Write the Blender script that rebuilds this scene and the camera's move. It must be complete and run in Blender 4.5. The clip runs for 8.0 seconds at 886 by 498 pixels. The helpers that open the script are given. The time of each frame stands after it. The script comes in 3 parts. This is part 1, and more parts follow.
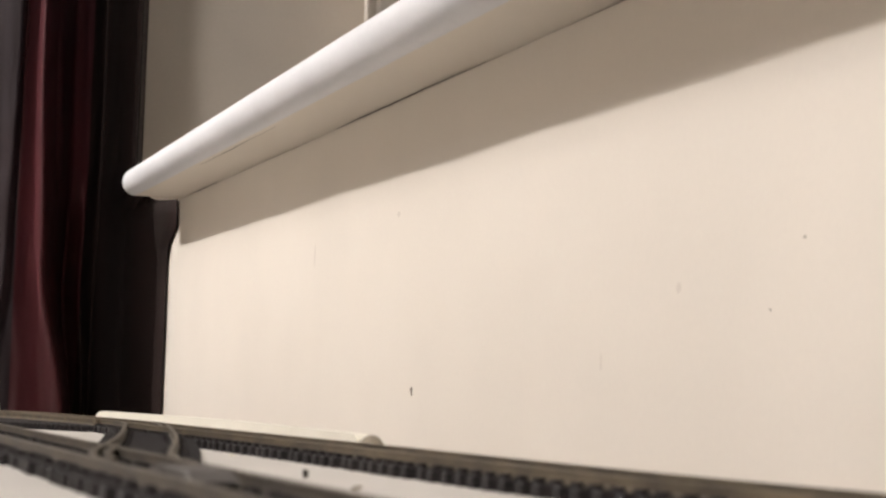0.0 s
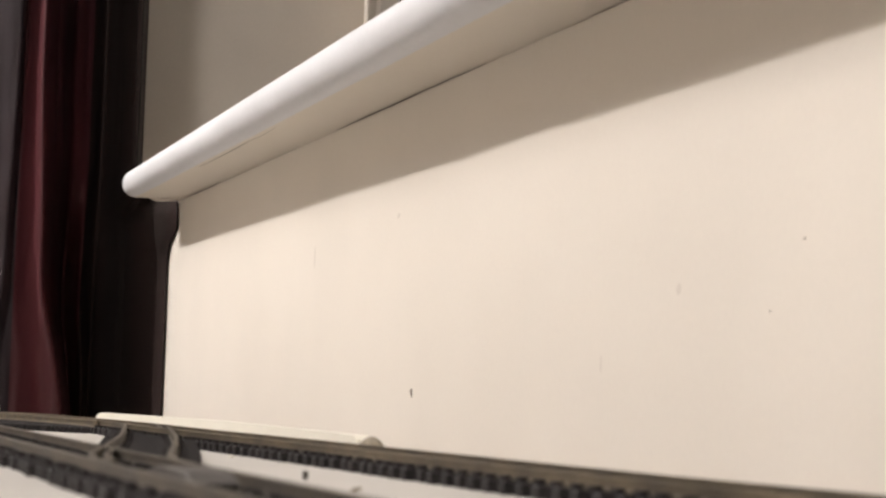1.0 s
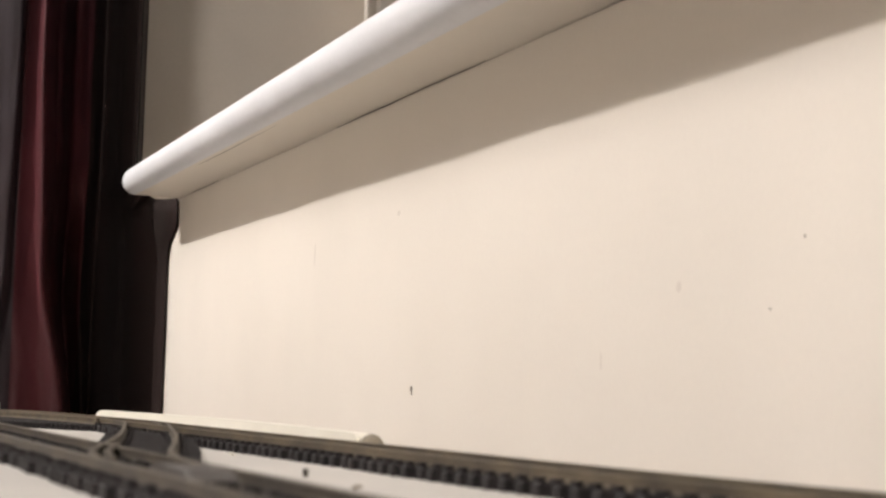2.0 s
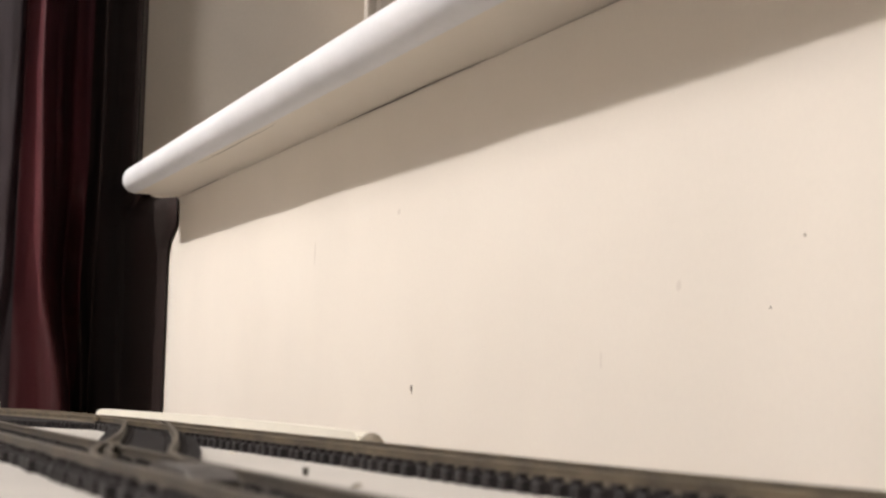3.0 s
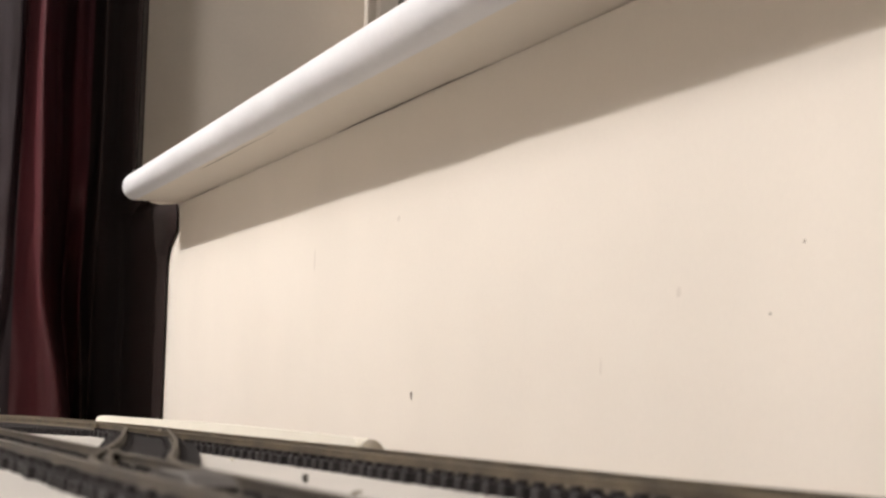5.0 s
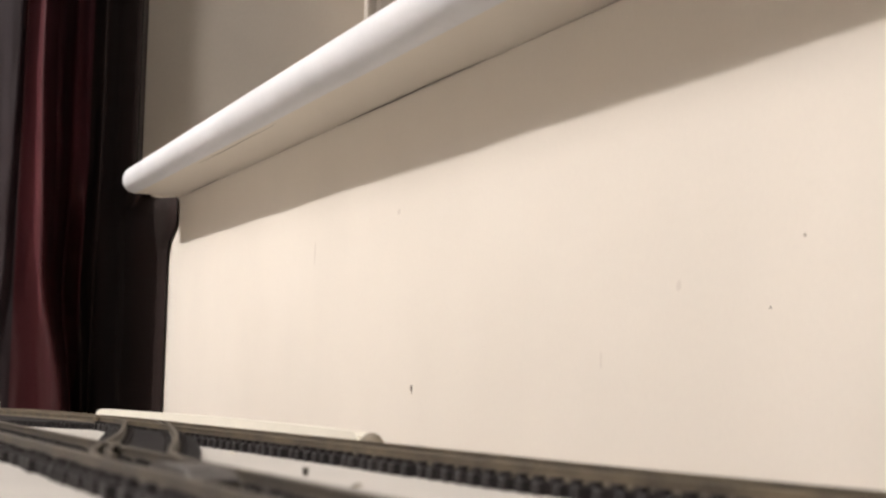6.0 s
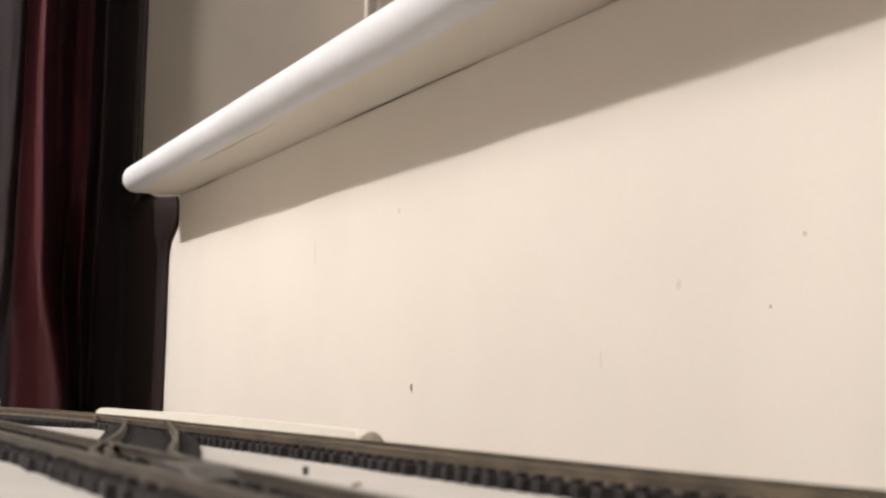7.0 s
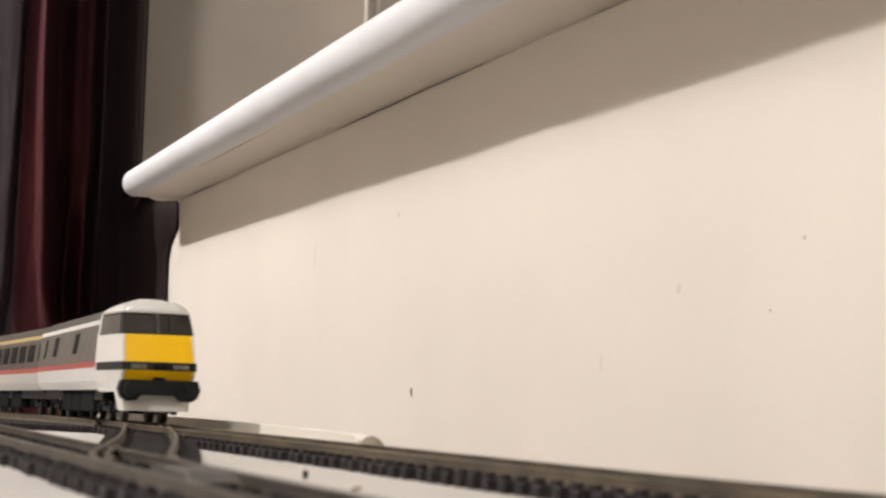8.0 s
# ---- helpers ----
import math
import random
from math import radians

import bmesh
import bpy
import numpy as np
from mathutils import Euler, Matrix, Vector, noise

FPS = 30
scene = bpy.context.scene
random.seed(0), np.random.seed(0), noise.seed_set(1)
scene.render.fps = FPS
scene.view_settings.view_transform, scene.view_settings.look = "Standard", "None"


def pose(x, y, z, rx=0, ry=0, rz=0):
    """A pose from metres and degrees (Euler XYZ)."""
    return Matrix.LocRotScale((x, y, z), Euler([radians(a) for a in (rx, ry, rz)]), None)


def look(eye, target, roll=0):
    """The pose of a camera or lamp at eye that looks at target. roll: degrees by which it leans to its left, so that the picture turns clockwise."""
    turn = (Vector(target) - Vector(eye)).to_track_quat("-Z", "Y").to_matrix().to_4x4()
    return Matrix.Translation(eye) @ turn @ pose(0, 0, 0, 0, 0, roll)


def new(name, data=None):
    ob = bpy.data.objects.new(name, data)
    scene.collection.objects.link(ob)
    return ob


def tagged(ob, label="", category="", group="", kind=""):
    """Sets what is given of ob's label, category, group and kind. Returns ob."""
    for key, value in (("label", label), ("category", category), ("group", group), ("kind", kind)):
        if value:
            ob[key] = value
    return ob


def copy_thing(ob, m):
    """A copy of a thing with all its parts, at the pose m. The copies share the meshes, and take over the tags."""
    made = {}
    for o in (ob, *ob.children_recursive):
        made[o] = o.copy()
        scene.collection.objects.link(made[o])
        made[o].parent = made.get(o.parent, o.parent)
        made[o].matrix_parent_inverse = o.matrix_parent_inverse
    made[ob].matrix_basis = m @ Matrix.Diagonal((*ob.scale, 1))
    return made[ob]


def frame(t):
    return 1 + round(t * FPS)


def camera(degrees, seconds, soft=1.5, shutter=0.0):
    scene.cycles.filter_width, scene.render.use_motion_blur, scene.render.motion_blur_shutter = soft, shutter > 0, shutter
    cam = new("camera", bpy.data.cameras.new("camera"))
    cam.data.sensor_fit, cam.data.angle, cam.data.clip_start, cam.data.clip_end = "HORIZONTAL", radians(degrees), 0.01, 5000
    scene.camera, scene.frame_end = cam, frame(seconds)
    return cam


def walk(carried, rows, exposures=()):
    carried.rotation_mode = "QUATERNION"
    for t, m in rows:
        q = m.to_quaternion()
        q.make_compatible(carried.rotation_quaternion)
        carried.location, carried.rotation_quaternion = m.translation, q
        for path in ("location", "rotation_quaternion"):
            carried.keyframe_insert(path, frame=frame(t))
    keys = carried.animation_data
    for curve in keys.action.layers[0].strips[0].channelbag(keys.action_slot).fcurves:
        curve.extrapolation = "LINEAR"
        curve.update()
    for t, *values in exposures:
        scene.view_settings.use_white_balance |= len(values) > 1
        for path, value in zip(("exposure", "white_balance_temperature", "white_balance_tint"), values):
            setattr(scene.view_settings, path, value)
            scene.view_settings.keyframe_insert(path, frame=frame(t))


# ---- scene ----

# ---- camera: a phone lying low on the layout, swaying slightly in pitch ----
HEADING = 16.58          # degrees between the wall's run and the view
EYE = (0.0, 0.0, 0.0185)
cam = camera(26.0, 8.0, soft=2.3, shutter=0.25)
cam.data.dof.use_dof, cam.data.dof.focus_distance, cam.data.dof.aperture_fstop = True, 1.15, 42


def aim(tilt, roll=1.72):
    a, p = radians(HEADING), radians(tilt)
    d = Vector((-math.cos(a) * math.cos(p), math.sin(a) * math.cos(p), math.sin(p)))
    return look(EYE, Vector(EYE) + d, roll)


SWAY = [(0.0, -1.6), (0.5, 2.7), (1.0, 1.2), (1.5, -1.0), (3.0, -5.6), (3.5, -0.6), (4.0, 5.0), (4.5, 9.2),
        (6.0, -5.6), (6.5, -7.3), (7.0, -7.3), (7.5, -3.0), (8.0, 0.0)]
TILT = 4.51
walk(cam, [(t, aim(TILT + v * 0.01687)) for t, v in SWAY], exposures=[(0.0, -0.07), (1.0, -0.04), (3.5, 0.0), (8.0, 0.0)])

# ---- light ----
world = bpy.data.worlds.new("night")
scene.world = world
world.use_nodes = True
world.node_tree.nodes["Background"].inputs[0].default_value = (0.02, 0.025, 0.04, 1)
world.node_tree.nodes["Background"].inputs[1].default_value = 0.3


def lamp(name, place, watts, size, colour):
    data = bpy.data.lights.new(name, "POINT")
    data.energy, data.shadow_soft_size, data.color = watts, size, colour
    ob = new(name, data)
    ob.location = place
    return ob


lamp("ceiling_bulb_light", (-1.9, -1.2, 1.50), 149, 0.03, (1.0, 0.965, 0.945))
# added fill lamp: evens out the wall and brightens the train's front
lamp("room_fill_light", (1.5, -1.15, 1.50), 126, 0.22, (1.0, 0.97, 0.955))


# ---- materials ----
def mat(name, base, rough=0.6, metal=0.0, vary=0.12, scale=60.0, fine=900.0, bump=0.05, tint=None, spec=0.5, coat=0.0, sheen=0.0, island=False, stretch=None, lo=0.32, hi=0.68):
    m = bpy.data.materials.new(name)
    m.use_nodes = True
    nt = m.node_tree
    b = nt.nodes["Principled BSDF"]
    b.inputs["Roughness"].default_value = rough
    b.inputs["Metallic"].default_value = metal
    b.inputs["Specular IOR Level"].default_value = spec
    b.inputs["Coat Weight"].default_value = coat
    b.inputs["Sheen Weight"].default_value = sheen
    co = nt.nodes.new("ShaderNodeTexCoord")
    n1 = nt.nodes.new("ShaderNodeTexNoise")
    n1.inputs["Scale"].default_value, n1.inputs["Detail"].default_value = scale, 6
    n2 = nt.nodes.new("ShaderNodeTexNoise")
    n2.inputs["Scale"].default_value, n2.inputs["Detail"].default_value = fine, 3
    if stretch:
        mp = nt.nodes.new("ShaderNodeMapping")
        mp.inputs["Scale"].default_value = stretch
        nt.links.new(co.outputs["Object"], mp.inputs["Vector"])
        nt.links.new(mp.outputs["Vector"], n1.inputs["Vector"])
    else:
        nt.links.new(co.outputs["Object"], n1.inputs["Vector"])
    nt.links.new(co.outputs["Object"], n2.inputs["Vector"])
    ramp = nt.nodes.new("ShaderNodeValToRGB")
    dark = tint or tuple(c * (1 - 2 * vary) for c in base)
    ramp.color_ramp.elements[0].position, ramp.color_ramp.elements[1].position = lo, hi
    ramp.color_ramp.elements[0].color = (*dark, 1)
    ramp.color_ramp.elements[1].color = (*base, 1)
    nt.links.new(n1.outputs["Fac"], ramp.inputs["Fac"])
    mix = nt.nodes.new("ShaderNodeMix")
    mix.data_type, mix.blend_type = "RGBA", "MULTIPLY"
    mix.inputs["Factor"].default_value = min(1.0, vary * 2)
    nt.links.new(ramp.outputs["Color"], mix.inputs["A"])
    nt.links.new(n2.outputs["Fac"], mix.inputs["B"])
    last = mix.outputs["Result"]
    if island:
        info = nt.nodes.new("ShaderNodeObjectInfo")
        mr = nt.nodes.new("ShaderNodeMapRange")
        mr.inputs["To Min"].default_value, mr.inputs["To Max"].default_value = 0.65, 1.2
        nt.links.new(info.outputs["Random"], mr.inputs["Value"])
        hs = nt.nodes.new("ShaderNodeHueSaturation")
        nt.links.new(mr.outputs["Result"], hs.inputs["Value"])
        nt.links.new(last, hs.inputs["Color"])
        last = hs.outputs["Color"]
    nt.links.new(last, b.inputs["Base Color"])
    mrr = nt.nodes.new("ShaderNodeMapRange")
    mrr.inputs["To Min"].default_value, mrr.inputs["To Max"].default_value = max(0.03, rough - 0.1), min(1, rough + 0.1)
    nt.links.new(n1.outputs["Fac"], mrr.inputs["Value"])
    nt.links.new(mrr.outputs["Result"], b.inputs["Roughness"])
    bp = nt.nodes.new("ShaderNodeBump")
    bp.inputs["Strength"].default_value, bp.inputs["Distance"].default_value = bump, 0.0006
    nt.links.new(n2.outputs["Fac"], bp.inputs["Height"])
    nt.links.new(bp.outputs["Normal"], b.inputs["Normal"])
    return m


M_WALL = mat("cream_wall_paint", (0.78, 0.72, 0.64), 0.65, vary=0.025, scale=9, fine=420, bump=0.12)
M_ROOM = mat("room_wall_paint", (0.34, 0.29, 0.24), 0.8, vary=0.04, scale=4, fine=200, bump=0.1)
M_SILL = mat("white_gloss_paint", (0.75, 0.755, 0.785), 0.48, vary=0.03, scale=25, fine=180, bump=0.10)
# window paint darkened: the recess's shade is put into its colour
M_WINDOW_SHADE = mat("shaded_window_paint", (0.56, 0.50, 0.425), 0.7, vary=0.04, scale=9, fine=300, bump=0.1)
M_CEIL = mat("ceiling_paint", (0.62, 0.60, 0.57), 0.9, vary=0.03, scale=5, fine=200)
M_FLOOR = mat("carpet_pile", (0.16, 0.11, 0.08), 0.95, vary=0.2, scale=30, fine=1500, bump=0.5)
M_BOARD = mat("white_board_paint", (0.60, 0.57, 0.53), 0.5, vary=0.05, scale=18, fine=500, bump=0.1)
M_STRIP = mat("white_edging_paint", (0.82, 0.78, 0.68), 0.4, vary=0.03, scale=40, fine=500)
M_SLEEPER = mat("black_sleeper_plastic", (0.032, 0.026, 0.027), 0.65, spec=0.2, vary=0.25, scale=300, fine=2500, bump=0.2, island=True)
M_WEB = mat("black_turnout_plastic", (0.024, 0.024, 0.029), 0.5, spec=0.3, vary=0.25, scale=120, fine=2000, bump=0.2)
M_RAIL = mat("dull_nickel_rail", (0.25, 0.20, 0.135), 0.5, metal=0.5, vary=0.18, scale=70, fine=1500, bump=0.1, tint=(0.105, 0.085, 0.062))
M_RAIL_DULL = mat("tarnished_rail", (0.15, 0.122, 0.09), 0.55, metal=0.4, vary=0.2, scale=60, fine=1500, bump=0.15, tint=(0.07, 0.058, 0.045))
SATIN = dict(vary=0.15, scale=12, fine=1800, bump=0.25, stretch=(1, 1, 0.12), lo=0.40, hi=0.74)
M_CURTAIN = mat("dark_red_satin", (0.090, 0.019, 0.024), 0.42, tint=(0.056, 0.020, 0.023), spec=0.22, **SATIN)
M_CURTAIN_SLATE = mat("slate_satin", (0.044, 0.028, 0.032), 0.5, tint=(0.030, 0.023, 0.026), spec=0.13, **SATIN)
M_CURTAIN_DARK = mat("black_brown_satin", (0.046, 0.027, 0.025), 0.5, tint=(0.027, 0.020, 0.0185), spec=0.05, **SATIN)
M_GLASS_DARK = mat("night_window_glass", (0.008, 0.006, 0.008), 0.06, vary=0.05)
M_WHITE = mat("white_train_paint", (0.72, 0.70, 0.66), 0.33, vary=0.04, scale=120, fine=1500)
M_CREAM = mat("pale_grey_train_paint", (0.53, 0.51, 0.46), 0.36, vary=0.05, scale=120, fine=1500)
M_YELLOW = mat("yellow_train_paint", (0.96, 0.565, 0.006), 0.33, vary=0.04, scale=120, fine=1500)
M_RED = mat("red_train_stripe", (0.43, 0.060, 0.052), 0.36, vary=0.05, scale=120, fine=1500)
M_GREY = mat("dark_grey_train_paint", (0.092, 0.081, 0.070), 0.4, vary=0.08, scale=120, fine=1500)
M_ROOF = mat("brown_grey_roof_paint", (0.065, 0.055, 0.042), 0.6, spec=0.15, vary=0.1, scale=120, fine=1500)
M_BUFF = mat("buff_cantrail_paint", (0.46, 0.33, 0.12), 0.4, vary=0.05, scale=120, fine=1500)
M_PANE = mat("train_window_glazing", (0.006, 0.0055, 0.0055), 0.4, vary=0.05, scale=200, spec=0.02)
M_SCREEN = mat("windscreen_glazing", (0.062, 0.055, 0.048), 0.20, vary=0.15, scale=160, spec=0.25)
M_BLACK = mat("black_train_plastic", (0.012, 0.012, 0.013), 0.5, spec=0.2, vary=0.15, scale=200, fine=2000)
M_UNDER = mat("underframe_plastic", (0.012, 0.012, 0.013), 0.7, spec=0.05, vary=0.15, scale=150, fine=2000)
M_WHEEL = mat("steel_wheel", (0.16, 0.15, 0.14), 0.4, metal=0.9, vary=0.1, scale=300)
M_LENS = mat("lamp_lens", (0.13, 0.12, 0.10), 0.15, vary=0.05, scale=300, coat=0.5)
M_PAD = mat("brown_felt", (0.34, 0.29, 0.22), 0.9, vary=0.15, scale=300, fine=2500, bump=0.4)
M_LEVER = mat("worn_grey_plastic", (0.095, 0.085, 0.078), 0.5, vary=0.15, scale=150, fine=1500)
M_GREY_COACH = mat("plum_grey_train_paint", (0.056, 0.046, 0.045), 0.4, vary=0.08, scale=120, fine=1500)
M_PIN = mat("tarnished_pin", (0.07, 0.055, 0.04), 0.5, vary=0.2, scale=500)
M_SCUFF = mat("faint_scuff", (0.67, 0.61, 0.54), 0.7, vary=0.02, scale=200)
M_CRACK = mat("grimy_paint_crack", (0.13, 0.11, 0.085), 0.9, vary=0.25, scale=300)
M_DIRT = mat("dark_chip", (0.36, 0.30, 0.24), 0.8, vary=0.2, scale=500)


# ---- mesh helpers ----
def mesh_of(name, bm, material, smooth=False):
    me = bpy.data.meshes.new(name)
    bmesh.ops.recalc_face_normals(bm, faces=bm.faces)
    bm.to_mesh(me)
    bm.free()
    for m in (material if isinstance(material, (list, tuple)) else [material]):
        me.materials.append(m)
    if smooth:
        for p in me.polygons:
            p.use_smooth = True
    return me


def part(name, bm, material, parent=None, label="", smooth=False):
    ob = new(name, mesh_of(name, bm, material, smooth))
    if parent:
        ob.parent = parent
    if label:
        ob["label"] = label
    return ob


def box(x0, x1, y0, y1, z0, z1, bevel=0.0, bm=None, seg=1):
    own = bmesh.new()
    bmesh.ops.create_cube(own, size=1)
    for v in own.verts:
        v.co = Vector((x0 + (v.co.x + .5) * (x1 - x0), y0 + (v.co.y + .5) * (y1 - y0), z0 + (v.co.z + .5) * (z1 - z0)))
    if bevel:
        bmesh.ops.bevel(own, geom=own.edges[:], offset=bevel, segments=seg, profile=0.5, affect="EDGES")
    if bm is None:
        return own
    tmp = bpy.data.meshes.new("tmp")
    own.to_mesh(tmp)
    own.free()
    bm.from_mesh(tmp)
    bpy.data.meshes.remove(tmp)
    return bm


def prism(points, a, b, axis="y", bevel=0.0):
    """A closed outline, run from a to b along an axis. Points are the two other coordinates in order."""
    bm = bmesh.new()

    def at(p, s):
        return {"x": (s, p[0], p[1]), "y": (p[0], s, p[1]), "z": (p[0], p[1], s)}[axis]
    lo = [bm.verts.new(at(p, a)) for p in points]
    hi = [bm.verts.new(at(p, b)) for p in points]
    n = len(points)
    for i in range(n):
        bm.faces.new((lo[i], lo[(i + 1) % n], hi[(i + 1) % n], hi[i]))
    bm.faces.new(lo[::-1])
    bm.faces.new(hi)
    if bevel:
        bmesh.ops.bevel(bm, geom=bm.edges[:], offset=bevel, segments=2, profile=0.5, affect="EDGES")
    return bm


def disc(r, depth, n=20, axis="y", at=(0, 0, 0), r2=None, bm=None):
    bm = bm or bmesh.new()
    turn = {"x": Euler((0, math.pi / 2, 0)), "y": Euler((math.pi / 2, 0, 0)), "z": Euler((0, 0, 0))}[axis].to_matrix().to_4x4()
    bmesh.ops.create_cone(bm, cap_ends=True, segments=n, radius1=r, radius2=r if r2 is None else r2, depth=depth, matrix=Matrix.Translation(at) @ turn)
    return bm


# ---- room ----
D = 0.245                # the wall's face
SLOPE = -0.0214          # the old sill is not quite level


def sill_z(x):
    return 0.1796 + (x + 1.603) * SLOPE


X0, X1, Y0, ZF, ZC = -3.4, 2.4, -3.4, -0.74, 1.66
WL, WR = -1.88, 1.0      # window opening


def wall_north():
    bm = prism([(X0, ZF), (X1, ZF), (X1, sill_z(X1) - .0003), (X0, sill_z(X0) - .0003)], D, D + 0.30)
    box(X0, WL, D, D + 0.30, sill_z(WL) + 0.004, ZC, 0, bm)
    box(WR, X1, D, D + 0.30, sill_z(WR), ZC, 0, bm)
    box(WL, WR, D, D + 0.30, 1.30, ZC, 0, bm)
    wall = tagged(part("wall_north", bm, M_WALL), "cream painted plaster wall below a window", "wall", kind="structure")
    for x, z, w, h in ((-0.868, 0.0223, .0019, .0017), (-0.4748, 0.066, .0005, .0005), (-0.4951, 0.0467, .0003, .0004), (-0.8668, 0.0208, .0004, .0012)):
        b = bmesh.new()
        bmesh.ops.create_icosphere(b, subdivisions=2, radius=1)
        for v in b.verts:
            k = 1 + 0.35 * noise.noise(v.co * 2 + Vector((x * 50, z * 90, 0)))
            v.co = Vector((x + v.co.x * w * k * (1 + .5 * v.co.z), D + v.co.y * .0004, z + v.co.z * h * k))
        part("paint_chip", b, M_DIRT, wall)
    for x, z, w, h in ((-1.082, 0.0990, .0016, .0060), (-0.626, 0.0330, .0008, .0030), (-1.640, 0.0290, .0022, .0050), (-0.560, 0.0560, .0020, .0016), (-0.900, 0.1080, .0030, .0012)):
        b = bmesh.new()
        bmesh.ops.create_icosphere(b, subdivisions=3, radius=1)
        for v in b.verts:
            k = 1 + 0.6 * noise.noise(v.co * 3 + Vector((x * 50, z * 90, 0)))
            v.co = Vector((x + v.co.x * w * k, D + v.co.y * .00012, z + v.co.z * h * k))
        part("scuff_mark", b, M_SCUFF, wall)
    return wall


def room():
    wall_north()
    tagged(part("wall_south", box(X0, X1, Y0 - .1, Y0, ZF, ZC), M_ROOM), "plain painted room wall", "wall", kind="structure")
    tagged(part("wall_west", box(X0 - .1, X0, Y0, D + .30, ZF, ZC), M_ROOM), "plain painted room wall", "wall", kind="structure")
    tagged(part("wall_east", box(X1, X1 + .1, Y0, D + .30, ZF, ZC), M_ROOM), "plain painted room wall", "wall", kind="structure")
    tagged(part("floor", box(X0, X1, Y0, D + .30, ZF - .1, ZF), M_FLOOR), "brown carpeted floor", "floor", kind="structure")
    tagged(part("ceiling", box(X0, X1, Y0, D + .30, ZC, ZC + .1), M_CEIL), "white painted ceiling", "ceiling", kind="structure")


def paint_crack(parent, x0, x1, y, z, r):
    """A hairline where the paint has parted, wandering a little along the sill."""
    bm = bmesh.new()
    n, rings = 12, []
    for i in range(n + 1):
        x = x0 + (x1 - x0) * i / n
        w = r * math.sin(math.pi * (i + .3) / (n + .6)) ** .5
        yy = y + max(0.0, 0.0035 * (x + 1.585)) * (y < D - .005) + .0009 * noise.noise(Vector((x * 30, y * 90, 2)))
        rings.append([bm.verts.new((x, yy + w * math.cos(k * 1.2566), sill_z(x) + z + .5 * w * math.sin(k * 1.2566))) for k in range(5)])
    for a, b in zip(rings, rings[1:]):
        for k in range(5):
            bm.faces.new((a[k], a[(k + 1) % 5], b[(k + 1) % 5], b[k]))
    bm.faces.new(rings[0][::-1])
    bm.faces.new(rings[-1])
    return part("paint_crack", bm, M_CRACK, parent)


def window_sill():
    """A bull-nosed board whose front edge stands out from the wall."""
    y0, y1, t = D - 0.050, D + 0.215, 0.0228
    prof = [(y0 + t / 2 + .004, 0.0), (y0 + .030, 0.0), (D - .004, 0.0), (D + .012, 0.0), (y1, 0.0), (y1, t), (D, t), (y0 + t / 2 + .012, t)]
    for k in range(13):
        a = math.pi / 2 + math.pi * k / 12
        prof.append((y0 + t / 2 + math.cos(a) * t / 2, t / 2 + math.sin(a) * t / 2))
    bm = bmesh.new()
    xs = [-1.604 + 0.012 * (1 - math.cos(math.pi * k / 12)) for k in range(7)]
    xs += [-1.56 + 0.03 * k for k in range(88)]
    rings = []
    for i, x in enumerate(xs):
        e = 0.0
        if i < 7:
            e = 0.008 * (1 - math.sin(math.pi * i / 12))
        ring = []
        turn = max(0.0, 0.0035 * (x + 1.585))
        for y, z in prof:
            j = 0.0006 * noise.noise(Vector((x * 9, y * 40, z * 60)))
            yy = y + (e + turn if y < D - .005 else 0) + j
            zz = t / 2 + (z - t / 2) * (1 - e * 14) + j
            ring.append(bm.verts.new((x, yy, sill_z(x) + zz)))
        rings.append(ring)
    n = len(prof)
    for a, b in zip(rings, rings[1:]):
        for k in range(n):
            f = bm.faces.new((a[k], a[(k + 1) % n], b[(k + 1) % n], b[k]))
            if k in (n - 1, 0, 1, 2):
                f.material_index = 1  # the wall's paint runs over the underside
    bm.faces.new(rings[0][::-1])
    bm.faces.new(rings[-1])
    ob = part("window_sill", bm, M_SILL, smooth=True)
    ob.data.materials.append(M_WALL)
    rng = random.Random(5)
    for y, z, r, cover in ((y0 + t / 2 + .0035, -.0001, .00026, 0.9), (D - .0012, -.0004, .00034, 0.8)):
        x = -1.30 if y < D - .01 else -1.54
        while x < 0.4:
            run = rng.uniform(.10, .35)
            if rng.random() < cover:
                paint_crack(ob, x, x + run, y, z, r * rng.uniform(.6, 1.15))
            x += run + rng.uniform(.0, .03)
    return tagged(ob, "white gloss-painted wooden window sill with a rounded front edge", "window sill", kind="structure")


def window():
    root = tagged(new("window_1"), "white painted window frame with dark night panes", "window", kind="structure")
    y0, y1 = D + 0.215, D + 0.26
    zs, zt = sill_z(-0.3) + 0.0, 1.30
    # left members are white paint too, coloured darker to stand for shade
    part("window_frame", box(WL, WL + 0.030, y0 + .012, y1, zs, zt, .002), M_WINDOW_SHADE, root)
    part("window_frame", box(WL + 0.030, WL + 0.085, y0, y1, zs, zt, .003), M_WINDOW_SHADE, root)
    part("window_frame", box(WR - 0.06, WR, y0, y1, zs, zt, .003), M_SILL, root)
    part("window_frame", box(WL + .085, WR - .06, y0, y1, zt - .06, zt, .003), M_SILL, root)
    part("window_frame", box(WL + .085, WR - .06, y0, y1, zs - .02, zs + .05, .003), M_SILL, root)
    part("pane", box(WL + .085, WR - .06, y0 + .021, y0 + .027, zs + .05, zt - .06), M_GLASS_DARK, root)
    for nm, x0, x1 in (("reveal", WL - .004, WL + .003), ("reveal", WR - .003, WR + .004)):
        part(nm, box(x0, x1, D + .003, y0 + .012, sill_z(x0) + .023, 1.297), M_WINDOW_SHADE, root)
    return root


